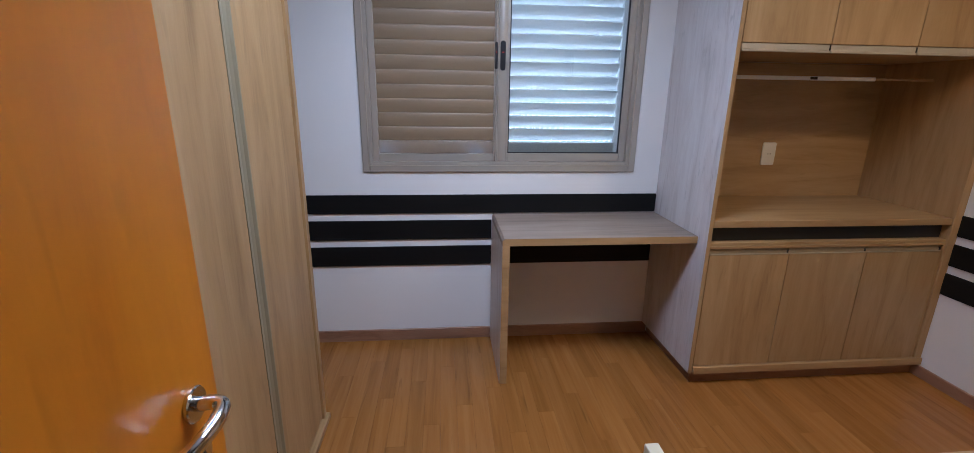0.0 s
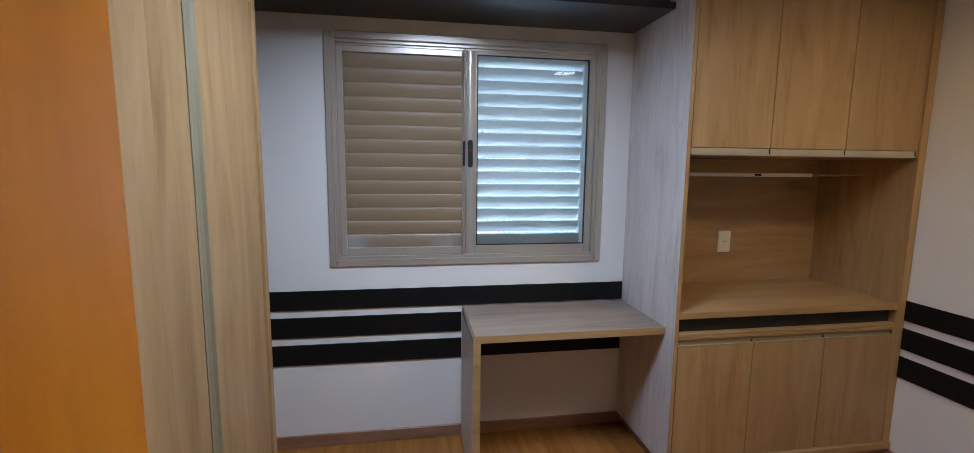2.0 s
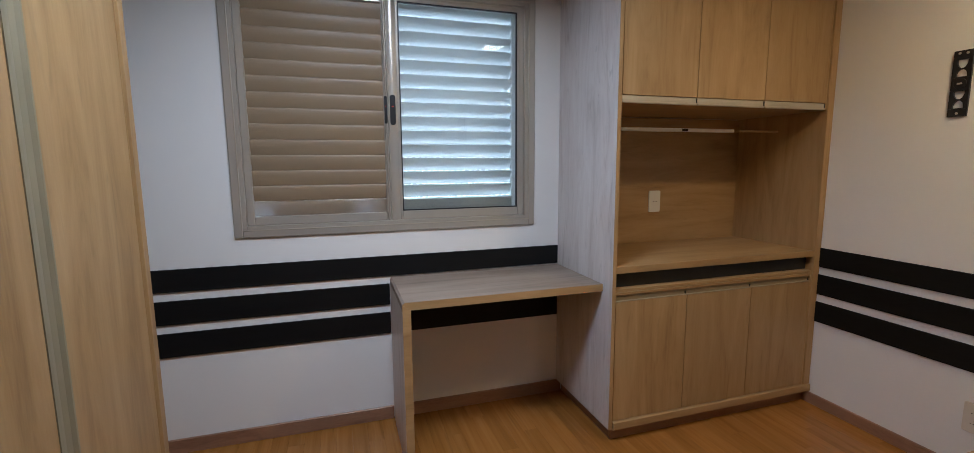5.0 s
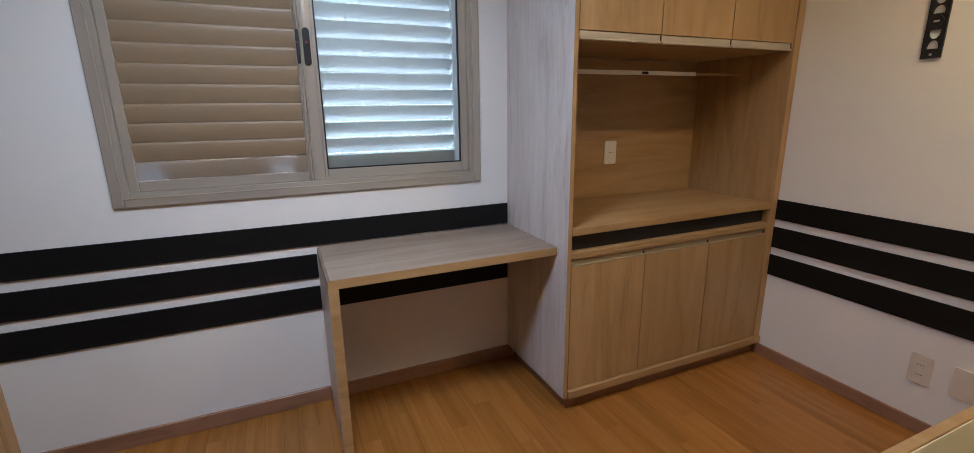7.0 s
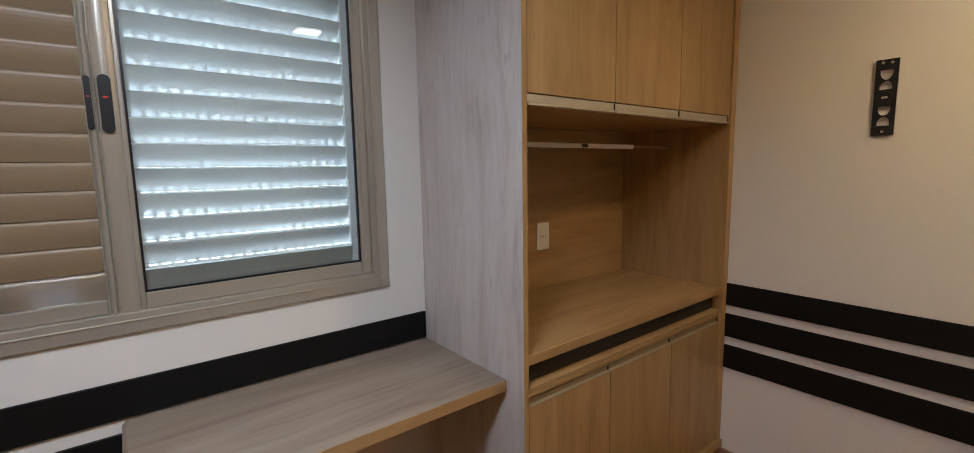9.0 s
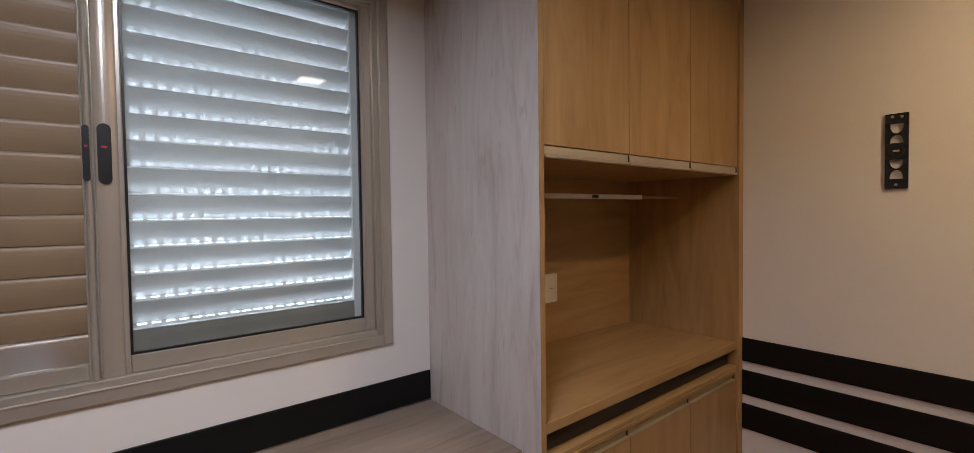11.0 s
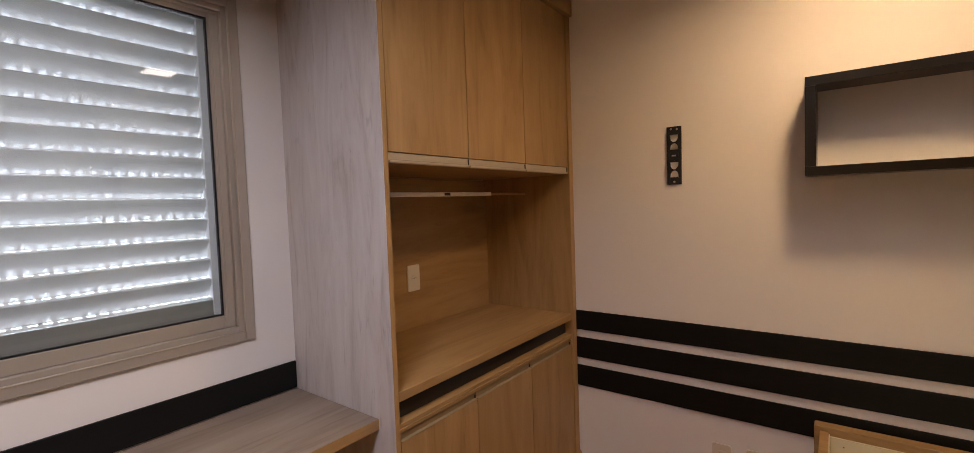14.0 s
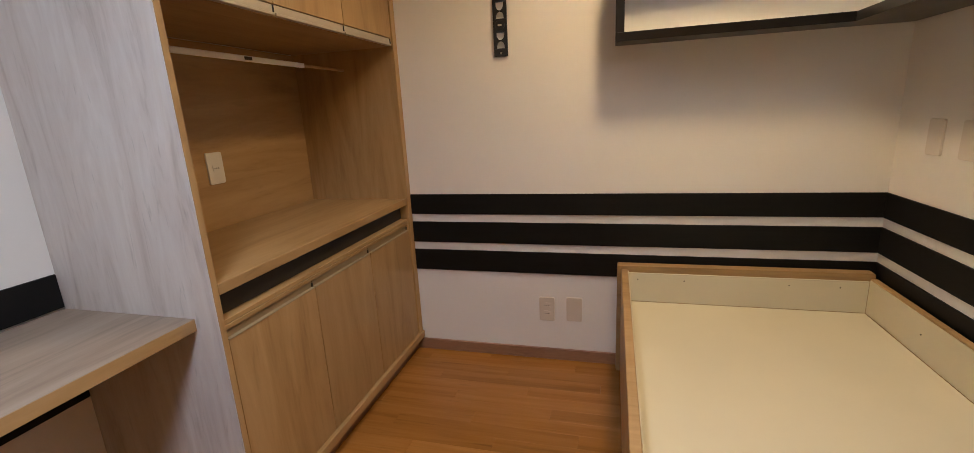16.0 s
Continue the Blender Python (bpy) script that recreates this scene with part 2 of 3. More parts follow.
def part(name, bm, material, parent, label="", smooth=False):
    """Links a bmesh, given in world places, as one mesh object under parent."""
    o = origin_of(parent)
    bmesh.ops.translate(bm, vec=-o, verts=bm.verts)
    ob = mesh_object(name, bm, material, smooth)
    ob.parent = parent
    return tagged(ob, label) if label else ob


def thing(name, at, label, category, group="", kind=""):
    ob = new(name)
    ob.location = at
    ob.empty_display_size = 0.1
    return tagged(ob, label, category, group, kind)


def solid(name, bm, material, label, category, kind="structure", at=(0, 0, 0)):
    bmesh.ops.translate(bm, vec=-Vector(at), verts=bm.verts)
    ob = mesh_object(name, bm, material)
    ob.location = at
    return tagged(ob, label, category, kind=kind)


# ---- the room: sizes ----
XL, XR, YB, YW, H = -1.33, 2.33, -0.20, 2.47, 2.50
WX0, WX1, WZ0, WZ1 = -0.575, 0.858, 1.036, 2.176      # opening of the window
DX0, DX1, DZ = -0.575, 0.245, 2.10                    # opening of the doorway
CX0, CX1, CY = 1.04, XR - 0.003, 1.905                # tall cabinet
T = 0.12

solid("wall_window", boxes((XL - T, WX0, YW, YW + T, 0, H), (WX1, XR + T, YW, YW + T, 0, H), (WX0, WX1, YW, YW + T, 0, WZ0), (WX0, WX1, YW, YW + T, WZ1, H), bevel=0), WALL, "white painted plaster wall round the window", "wall")
solid("wall_side", boxes((XR, XR + T, YB - T, YW, 0, H), bevel=0), WALL, "white painted plaster wall beside the bed", "wall")
solid("wall_door", boxes((XL - T, DX0, YB - T, YB, 0, H), (DX1, XR, YB - T, YB, 0, H), (DX0, DX1, YB - T, YB, DZ, H), bevel=0), WALL, "white painted plaster wall with the doorway", "wall")
solid("wall_wardrobe", boxes((XL - T, XL, YB, YW, 0, H), bevel=0), WALL, "white painted plaster wall behind the wardrobe", "wall")
solid("ceiling", boxes((XL - T, XR + T, YB - T, YW + T, H, H + 0.1), bevel=0), CEILING, "plain white painted ceiling", "ceiling")
# the corridor behind the doorway
HY = YB - T
solid("wall_corridor", boxes((XL - T, XR + T, HY - 1.3, HY - 1.2, 0, H), (XL - T, XL, HY - 1.2, HY, 0, H), (XR, XR + T, HY - 1.2, HY, 0, H), bevel=0), WALL, "plain white corridor wall outside the room", "wall")
solid("ceiling_corridor", boxes((XL - T, XR + T, HY - 1.3, HY, H, H + 0.1), bevel=0), CEILING, "plain white corridor ceiling", "ceiling")
solid("ground", boxes((-60, 60, YW + T + 0.3, 120, -3.1, -3.0), bevel=0), paint("pale_paving", (0.35, 0.34, 0.32), 0.8), "pale paving outside the window below", "ground")

solid("backdrop", boxes((-25, 25, 18.0, 18.1, -3.0, 16), bevel=0), glowing("hazy_daylight", (0.80, 0.91, 1.0), OUTSIDE), "bright hazy daylight far outside the window", "backdrop")

floor = solid("floor", boxes((XL - T, XR + T, HY - 1.3, YW + T, -0.06, -0.009), bevel=0), SKIRT, "reddish brown wood laminate floor of long planks", "floor")

base = thing("baseboard", (0, 0, 0), "brown wooden baseboard along the white walls", "baseboard", kind="structure")
part("board", boxes((-1.33, 0.088, YW - 0.014, YW, 0, 0.068), bevel=0.002), SKIRT, base)
part("board", boxes((0.128, 1.066, YW - 0.014, YW, 0, 0.068), bevel=0.002), SKIRT, base)
part("board", boxes((XR - 0.014, XR, 0.852, CY + 0.05, 0, 0.06), bevel=0.002), SKIRT, base)
part("board", boxes((XR - 0.014, XR, YB, -0.19, 0, 0.06), bevel=0.002), SKIRT, base)

# black boards across the walls
STRIPES = [(0.775, 0.879), (0.624, 0.734), (0.471, 0.583)]
SD = 0.009


def wall_boards():
    k = 0
    for z0, z1 in STRIPES:
        w = thing("wall_board", (0.2, YW, z0), "long flat black board fixed across the white window wall", "wall board", "black wall boards")
        if k == 0:
            part("board", boxes((XL, CX0 - 0.002, YW - SD, YW, z0, z1)), BLACK, w)
        else:
            part("board", boxes((XL, 0.088, YW - SD, YW, z0, z1)), BLACK, w)
            part("board", boxes((0.128, CX0 - 0.002, YW - SD, YW, z0, z1)), BLACK, w)
        w = thing("wall_board", (XR, 0.9, z0), "long flat black board fixed across the white side wall", "wall board", "black wall boards")
        part("board", boxes((XR - SD, XR, YB, CY - 0.004, z0, z1)), BLACK, w)
        w = thing("wall_board", (1.3, YB, z0), "long flat black board on the wall beside the bed", "wall board", "black wall boards")
        part("board", boxes((0.35, XR - SD - 0.001, YB, YB + SD, z0, z1)), BLACK, w)
        k += 1


wall_boards()


# ---- window ----
def ring(x0, x1, y0, y1, z0, z1, w, bevel=0.002):
    """A rectangular frame in the plane of the window, of bars w wide, butted end to end."""
    return boxes((x0, x0 + w, y0, y1, z0, z1), (x1 - w, x1, y0, y1, z0, z1), (x0 + w, x1 - w, y0, y1, z0, z0 + w), (x0 + w, x1 - w, y0, y1, z1 - w, z1), bevel=bevel)


def slat_outline(y, z, pitch, deep, gap=0.002):
    """Section of a slat that leans into the room towards its top, with a lip there."""
    pts = []
    n = 6
    for k in range(n + 1):
        f = k / n
        pts.append((y + deep * (1 - f) - 0.004 * math.sin(math.pi * f), z + gap + (pitch - gap - 0.002) * f))
    back = [(u + 0.0016, v) for u, v in reversed(pts)]
    return pts + [(y + 0.0, z + pitch - 0.0005), (y + 0.005, z + pitch - 0.0005), (y + 0.005, z + pitch - 0.002)] + back[1:]


def louvre_outline(y, z, pitch, deep):
    """Section of a closed louvre: set back at its foot, swelling towards a rounded upper lip."""
    pts = [(y + deep * (1 - math.sin(math.pi / 2 * k / 6)), z + 0.001 + (pitch * 0.86 - 0.001) * k / 6) for k in range(7)]
    pts += [(y + 0.0006, z + pitch * 0.92), (y + 0.0026, z + pitch * 0.97), (y + 0.0060, z + pitch - 0.0004)]
    return pts + [(y + deep + 0.003, z + pitch - 0.0004), (y + deep + 0.003, z + 0.001)]


def stile(x0, x1, back, front, swell, z0, z1):
    """An upright bar with a rounded face."""
    n = 8
    face = [(x0 + (x1 - x0) * k / n, front - swell * math.sin(math.pi * k / n)) for k in range(n + 1)]
    return prism(face + [(x1, back), (x0, back)], "z", z0, z1)


def build_window():
    win = thing("window_1", (0.15, YW, 1.0), "champagne aluminium sliding window with closed white louvred shutters", "window", kind="structure")
    x0, x1, z0, z1 = -0.606, 0.889, 1.006, 2.206
    part("window_frame", ring(x0, x1, YW - 0.014, YW - 0.001, z0, z1, 0.036, 0.004), FRAME, win)
    part("inner_frame", ring(x0 + 0.031, x1 - 0.031, YW + 0.0005, YW + 0.10, z0 + 0.031, z1 - 0.031, 0.022, 0.002), FRAME, win)
    # added bead in a brighter metal imitates the highlight along the frame
    part("bead", ring(x0 + 0.032, x1 - 0.032, YW - 0.0165, YW - 0.0145, z0 + 0.032, z1 - 0.032, 0.0045, 0.001), ALU, win, "thin brighter bead drawing the frame's line of highlight")
    part("track", boxes((x0 + 0.055, x1 - 0.055, YW + 0.052, YW + 0.056, z0 + 0.053, z0 + 0.066), (x0 + 0.055, x1 - 0.055, YW + 0.012, YW + 0.016, z1 - 0.064, z1 - 0.053)), FRAME, win)
    # right leaf: glass
    sash = part("sash", merged(stile(0.1175, 0.160, YW + 0.046, YW + 0.018, 0.0055, 1.0595, 2.152), boxes((0.112, 0.1173, YW + 0.018, YW + 0.046, 1.0595, 2.152), (0.1602, 0.172, YW + 0.018, YW + 0.046, 1.0595, 2.152), (0.800, 0.836, YW + 0.018, YW + 0.046, 1.0595, 2.152), (0.172, 0.800, YW + 0.018, YW + 0.046, 1.0595, 1.104), (0.172, 0.800, YW + 0.018, YW + 0.046, 2.128, 2.152), (0.1125, 0.1175, YW + 0.011, YW + 0.0178, 1.064, 2.150), (0.160, 0.1715, YW + 0.014, YW + 0.0178, 1.075, 2.140), (0.801, 0.812, YW + 0.014, YW + 0.0178, 1.075, 2.140), bevel=0.0022)), FRAME, win, "champagne aluminium sash")
    part("gasket", ring(0.171, 0.801, YW + 0.024, YW + 0.034, 1.103, 2.129, 0.007, 0.0), BLACKPLASTIC, sash)
    pane = part("pane", boxes((0.173, 0.799, YW + 0.028, YW + 0.032, 1.105, 2.127), bevel=0), GLASS, sash, "clear window glass")
    pane.visible_shadow = False
    # shutter behind the glass, with slots
    shutter = part("shutter", boxes((0.150, 0.178, YW + 0.060, YW + 0.114, 1.075, 2.14), (0.782, 0.83, YW + 0.060, YW + 0.114, 1.075, 2.14), (0.178, 0.782, YW + 0.060, YW + 0.114, 2.128, 2.14)), SLAT, win, "white aluminium louvred shutter with rows of light slots")
    part("foot_rail", boxes((0.178, 0.782, YW + 0.060, YW + 0.071, 1.075, 1.1606)), SILVER, shutter, "satin silver foot rail")
    pitch, n, zb, deep = 0.0700, 14, 1.162, 0.038
    ys = YW + 0.064
    for k in range(n):
        z = zb + pitch * k
        top = min(pitch, 2.1285 - z)
        part("slat", prism(slat_outline(ys, z, top, deep, 0.0052), "x", 0.178, 0.782), THINSLAT, shutter)
        # strip at the foot of each slat, rising a little outwards, with a row of long slots
        def sloped(ya, yb, xa, xb):
            za, zc = z + 0.20 * (ya - ys), z + 0.20 * (yb - ys)
            return prism([(ya, za - 0.0010), (yb, zc - 0.0010), (yb, zc), (ya, za)], "x", xa, xb)
        count = 19
        step = 0.604 / count
        webs = [sloped(ys + 0.0225, ys + 0.0345, 0.178 + step * q, 0.178 + step * (q + 0.36)) for q in range(count)]
        part("slot_strip", merged(sloped(ys, ys + 0.0225, 0.178, 0.782), sloped(ys + 0.0345, ys + deep + 0.002, 0.178, 0.782), *webs), SLAT, shutter)
    # left leaf: solid louvres
    leaf = part("louvre_leaf", merged(stile(0.0985, 0.1105, YW + 0.046, YW + 0.013, 0.0045, 1.0595, 2.150), boxes((-0.553, -0.520, YW + 0.018, YW + 0.046, 1.0595, 2.150), (0.092, 0.0983, YW + 0.016, YW + 0.046, 1.0595, 2.150), (-0.520, 0.092, YW + 0.020, YW + 0.046, 1.0595, 1.100), (-0.520, 0.092, YW + 0.018, YW + 0.046, 2.112, 2.150), bevel=0.003)), FRAME, win, "aluminium leaf of closed louvres")
    n = 14
    pitch = (2.112 - 1.100) / n
    for k in range(n):
        z = 1.100 + pitch * k
        part("slat", prism(louvre_outline(YW + 0.022, z, pitch - 0.0004, 0.013), "x", -0.520, 0.092), LOUVRE if k else GLINTLOUVRE, leaf)
    part("seal", boxes((0.100, 0.160, YW + 0.047, YW + 0.058, 1.062, 2.152), bevel=0), SLAT, win)
    # openings low in the backing shape the imitated reflections on the lowest louvre
    part("backing", boxes((-0.552, 0.1495, YW + 0.070, YW + 0.073, 1.146, 2.15), (-0.43, -0.05, YW + 0.070, YW + 0.073, 1.112, 1.1455), (0.03, 0.1495, YW + 0.070, YW + 0.073, 1.112, 1.1455), (-0.552, 0.1495, YW + 0.070, YW + 0.073, 1.060, 1.1115), bevel=0), LOUVRE, leaf)
    # recessed pulls
    for xa, xb in ((0.0945, 0.108), (0.122, 0.149)):
        r = (xb - xa) / 2
        cx = (xa + xb) / 2
        out = [(cx + r * math.cos(a), 1.668 + r * math.sin(a)) for a in [math.pi * q / 10 for q in range(11)]] + [(cx + r * math.cos(a), 1.548 + r * math.sin(a)) for a in [math.pi + math.pi * q / 10 for q in range(11)]]
        pull = part("pull", prism(out, "y", YW + 0.0065, YW + 0.0182), BLACKPLASTIC, win, "black plastic recessed pull")
        part("lock_mark", boxes((cx - r * 0.4, cx + r * 0.4, YW + 0.0055, YW + 0.0064, 1.622, 1.627), bevel=0), RED, pull)


build_window()


# ---- black board over the window ----
def build_overhead():
    o = thing("overhead_shelf", (0.1, YW, 2.275), "wide black board shelf above the window", "shelf")
    part("board", boxes((-1.32, CX0 - 0.002, 2.0585, YW - 0.001, 2.275, 2.305), bevel=0.001), BLACKSATIN, o)
    part("edge_band", boxes((-1.32, CX0 - 0.002, 2.057, 2.0583, 2.2755, 2.3045), bevel=0), BLACKSATIN, o)
    # this front is coloured as dark as the unlit space up here
    c = thing("overhead_cabinet", (0.1, YW, 2.306), "laminate cabinet front above the black shelf, coloured dark as in shade", "cabinet")
    part("body", boxes((-1.32, CX0 - 0.002, 2.115, YW - 0.001, 2.306, H - 0.002), bevel=0.001), UMBER, c)
    for k in range(3):
        xa = -1.32 + 0.785 * k
        part("door", boxes((xa + 0.002, xa + 0.783, 2.098, 2.1145, 2.308, H - 0.006), bevel=0.001), UMBER, c)


build_overhead()


# ---- desk ----
def build_desk():
    d = thing("desk", (0.55, 2.2, 0), "built-in oak laminate desk with one panel leg", "desk")
    y0, y1, x0, x1, zt, th = 1.98, YW - SD - 0.001, 0.09, CX0 - 0.001, 0.77, 0.036
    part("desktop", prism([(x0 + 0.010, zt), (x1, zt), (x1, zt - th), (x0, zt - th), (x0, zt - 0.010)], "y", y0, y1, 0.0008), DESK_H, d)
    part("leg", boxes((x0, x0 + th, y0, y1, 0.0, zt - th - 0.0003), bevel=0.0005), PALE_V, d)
    part("edge_band", merged(prism([(x0 + 0.011, zt - 0.001), (x1, zt - 0.001), (x1, zt - th + 0.001), (x0 + th, zt - th + 0.001), (x0 + 0.001, zt - 0.011)], "y", y0 - 0.0012, y0), prism([(x0 + 0.001, 0.001), (x0 + th, 0.001), (x0 + th, zt - th + 0.0005), (x0 + 0.001, zt - 0.0115)], "y", y0 - 0.0012, y0)), OAK_H, d, "tan edge band")


build_desk()


# ---- tall cabinet with open niche ----
def build_cabinet():
    c = thing("tall_cabinet", (1.68, 2.2, 0), "floor-to-ceiling oak laminate cabinet with open niche and six doors", "cabinet")
    t = 0.020
    yb = YW - 0.001
    left = part("side_panel", boxes((CX0, CX0 + t, CY - 0.004, yb, 0.068, H - 0.001)), PALE_V, c, "pale grey-washed side panel")
    part("edge_band", boxes((CX0 + 0.001, CX0 + t - 0.001, CY - 0.0055, CY - 0.004, 0.069, H - 0.003), bevel=0), OAK_V, left, "tan edge band")
    part("inner_lining", boxes((CX0 + t, CX0 + t + 0.003, CY, yb, 0.865, 1.600), bevel=0), OAK_V, left)
    part("side_panel", boxes((CX1 - 0.042, CX1, CY - 0.006, yb, 0.1055, H - 0.001)), OAK_V, c)
    xa, xb, xd = CX0 + t + 0.0035, CX1 - 0.0425, CX1 - 0.0545
    part("plinth", boxes((CX0 + 0.028, CX1, CY + 0.022, CY + 0.040, 0.0, 0.0675)), SKIRT, c, "dark recessed plinth")
    part("plinth", boxes((CX0 + 0.028, CX0 + 0.046, CY + 0.0405, yb - 0.015, 0.0, 0.0675)), SKIRT, c, "dark recessed plinth")
    part("bottom_rail", boxes((xa, CX1, CY - 0.016, yb, 0.068, 0.105)), OAK_H, c)
    part("back_panel", boxes((xa, xb, yb - 0.016, yb, 0.1055, 1.600)), OAK_H, c)
    bar = part("white_bar", boxes((xa, 1.965, 2.172, 2.190, 1.502, 1.521), bevel=0.003), ENAMEL, c, "thin white bar across the niche")
    part("bar_end", boxes((1.9655, xb, 2.175, 2.187, 1.506, 1.517)), OAK_H, bar)
    part("clip", boxes((1.612, 1.650, 2.168, 2.1715, 1.5055, 1.5175)), BLACKPLASTIC, bar)
    part("shelf", boxes((xa, xb, CY, yb - 0.0165, 0.832, 0.864)), OAK_H, c)
    part("lower_top", boxes((xa, xb, CY + 0.004, yb - 0.0165, 0.742, 0.757)), OAK_H, c)
    # black sheet just inside the gap stands in for its deep shade
    part("gap_shade", boxes((xa, xb, CY + 0.04, CY + 0.055, 0.7575, 0.8315)), BLACKPLASTIC, c)
    part("lower_body", boxes((xa, xb, CY + 0.020, CY + 0.036, 0.1055, 0.7415)), OAK_V, c)
    part("upper_body", boxes((xa, xb, CY + 0.021, yb - 0.0165, 1.602, H - 0.003)), OAK_H, c)
    part("top_filler", boxes((xa, CX1, CY - 0.022, CY + 0.018, 2.418, H - 0.002)), OAK_H, c)
    part("filler", boxes((xd + 0.001, xb, CY + 0.002, CY + 0.018, 0.1075, 0.7265)), OAK_V, c)
    part("filler", boxes((xd + 0.001, xb, CY + 0.002, CY + 0.018, 1.604, 2.415)), OAK_V, c)
    w = (xd - xa) / 3
    for k in range(3):
        a, b = xa + w * k + 0.0015, xa + w * (k + 1) - 0.0015
        lo = part("door", boxes((a, b, CY, CY + 0.018, 0.1075, 0.697), bevel=0.0012), OAK_V, c)
        part("handle_profile", boxes((a + 0.001, b - 0.001, CY + 0.012, CY + 0.018, 0.7008, 0.7265), bevel=0.0006), ALUWARM, lo, "dull aluminium finger groove")
        part("handle_lip", boxes((a + 0.001, b - 0.001, CY - 0.0015, CY + 0.016, 0.6975, 0.7005), bevel=0.0006), ALUWARM, lo, "champagne aluminium lip")
        part("end_cap", boxes((b - 0.006, b + 0.0008, CY + 0.0075, CY + 0.0118, 0.702, 0.716), bevel=0.0006), BLACKPLASTIC, lo, "small dark end cap")
        up = part("door", boxes((a, b, CY, CY + 0.018, 1.638, 2.415), bevel=0.0012), OAK_V, c)
        part("end_cap", boxes((b - 0.004, b + 0.0008, CY - 0.001, CY + 0.0028, 1.6125, 1.634), bevel=0.0006), BLACKPLASTIC, up, "small dark end cap")
        part("handle_profile", boxes((a + 0.001, b - 0.001, CY + 0.003, CY + 0.018, 1.612, 1.636), (a + 0.001, b - 0.001, CY - 0.004, CY + 0.016, 1.603, 1.6115)), ALU, up, "aluminium handle profile")
    part("rail", boxes((xa, xb, CY + 0.002, CY + 0.0195, 0.7275, 0.7415)), OAK_H, c)


build_cabinet()


# ---- sockets and plates ----
def rounded_rect(u0, u1, v0, v1, r, n=5):
    out = []
    for cu, cv, a0 in ((u1 - r, v1 - r, 0), (u0 + r, v1 - r, 90), (u0 + r, v0 + r, 180), (u1 - r, v0 + r, 270)):
        for k in range(n + 1):
            a = radians(a0 + 90 * k / n)
            out.append((cu + r * math.cos(a), cv + r * math.sin(a)))
    return out


def wall_plate(axis, face, sign, u, v, w, h, holes, label, category):
    """A plastic plate on a wall: axis is the wall's normal, sign the side of the room, (u, v) its middle."""
    at = (face, u, v) if axis == "x" else (u, face, v)
    p = thing("wall_socket" if holes else "blank_plate", at, label, category, "wall plates")
    part("plate", prism(rounded_rect(u - w / 2, u + w / 2, v - h / 2, v + h / 2, 0.008), axis, face, face + sign * 0.008, 0.0015), (PLASTIC if sign < 0 else PLATE) if axis == "y" else IVORY, p)
    for dv in holes:
        m = part("socket", prism(rounded_rect(u - 0.017, u + 0.017, v + dv - 0.013, v + dv + 0.013, 0.005), axis, face + sign * 0.0082, face + sign * 0.0105), (PLASTIC if sign < 0 else PLATE) if axis == "y" else IVORY, p)
        bits = [rod(axis, face + sign * 0.0106, face + sign * 0.0110, u + du, v + dv, 0.0025, 8) for du in (-0.0095, 0, 0.0095)]
        part("pin_hole", merged(*bits), SCREW, m)
    return p


wall_plate("x", XR, -1, 1.196, 0.279, 0.078, 0.128, (0.022, -0.022), "ivory plastic double wall socket above the baseboard", "socket")
wall_plate("x", XR, -1, 1.058, 0.284, 0.078, 0.128, (), "ivory plastic blank wall plate beside the socket", "wall plate")
wall_plate("y", YW - 0.017, -1, 1.668, 1.110, 0.080, 0.128, (0.0,), "white plastic wall socket inside the cabinet niche", "socket")
wall_plate("y", YB, 1, 2.09, 1.115, 0.080, 0.125, (), "white plastic blank plate on the wall above the bed", "wall plate")
wall_plate("y", YB, 1, 1.92, 1.115, 0.080, 0.125, (), "white plastic blank plate on the wall above the bed", "wall plate")


# ---- bracket on the wall ----
def holed(y0, y1, z0, z1, hole, xa, xb):
    """A flat rectangular cell, from xa to xb thick, with a convex hole (outline of (y, z)) through it."""
    cy, cz = sum(p[0] for p in hole) / len(hole), sum(p[1] for p in hole) / len(hole)
    rect = [(y0, z0), (y1, z0), (y1, z1), (y0, z1)]

    def reach(poly, a):
        dy, dz = math.cos(a), math.sin(a)
        best = None
        for k in range(len(poly)):
            (py, pz), (qy, qz) = poly[k], poly[(k + 1) % len(poly)]
            ey, ez = qy - py, qz - pz
            det = ey * dz - ez * dy
            if abs(det) < 1e-12:
                continue
            r = (ey * (pz - cz) - ez * (py - cy)) / det
            f = (dy * (pz - cz) - dz * (py - cy)) / det
            if r > 0 and -1e-6 <= f <= 1 + 1e-6:
                best = r if best is None else max(best, r)
        return (cy + best * dy, cz + best * dz)

    angles = sorted({round(math.atan2(z - cz, y - cy), 6) for y, z in rect + hole})
    bm = bmesh.new()
    rows = [[bm.verts.new((x, *reach(poly, a))) for a in angles] for x, poly in ((xa, hole), (xa, rect), (xb, rect), (xb, hole))]
    n = len(angles)
    for k in range(n):
        q = (k + 1) % n
        for r in range(4):
            u, v = rows[r], rows[(r + 1) % 4]
            bm.faces.new((u[k], u[q], v[q], v[k]))
    bmesh.ops.recalc_face_normals(bm, faces=bm.faces)
    return bm


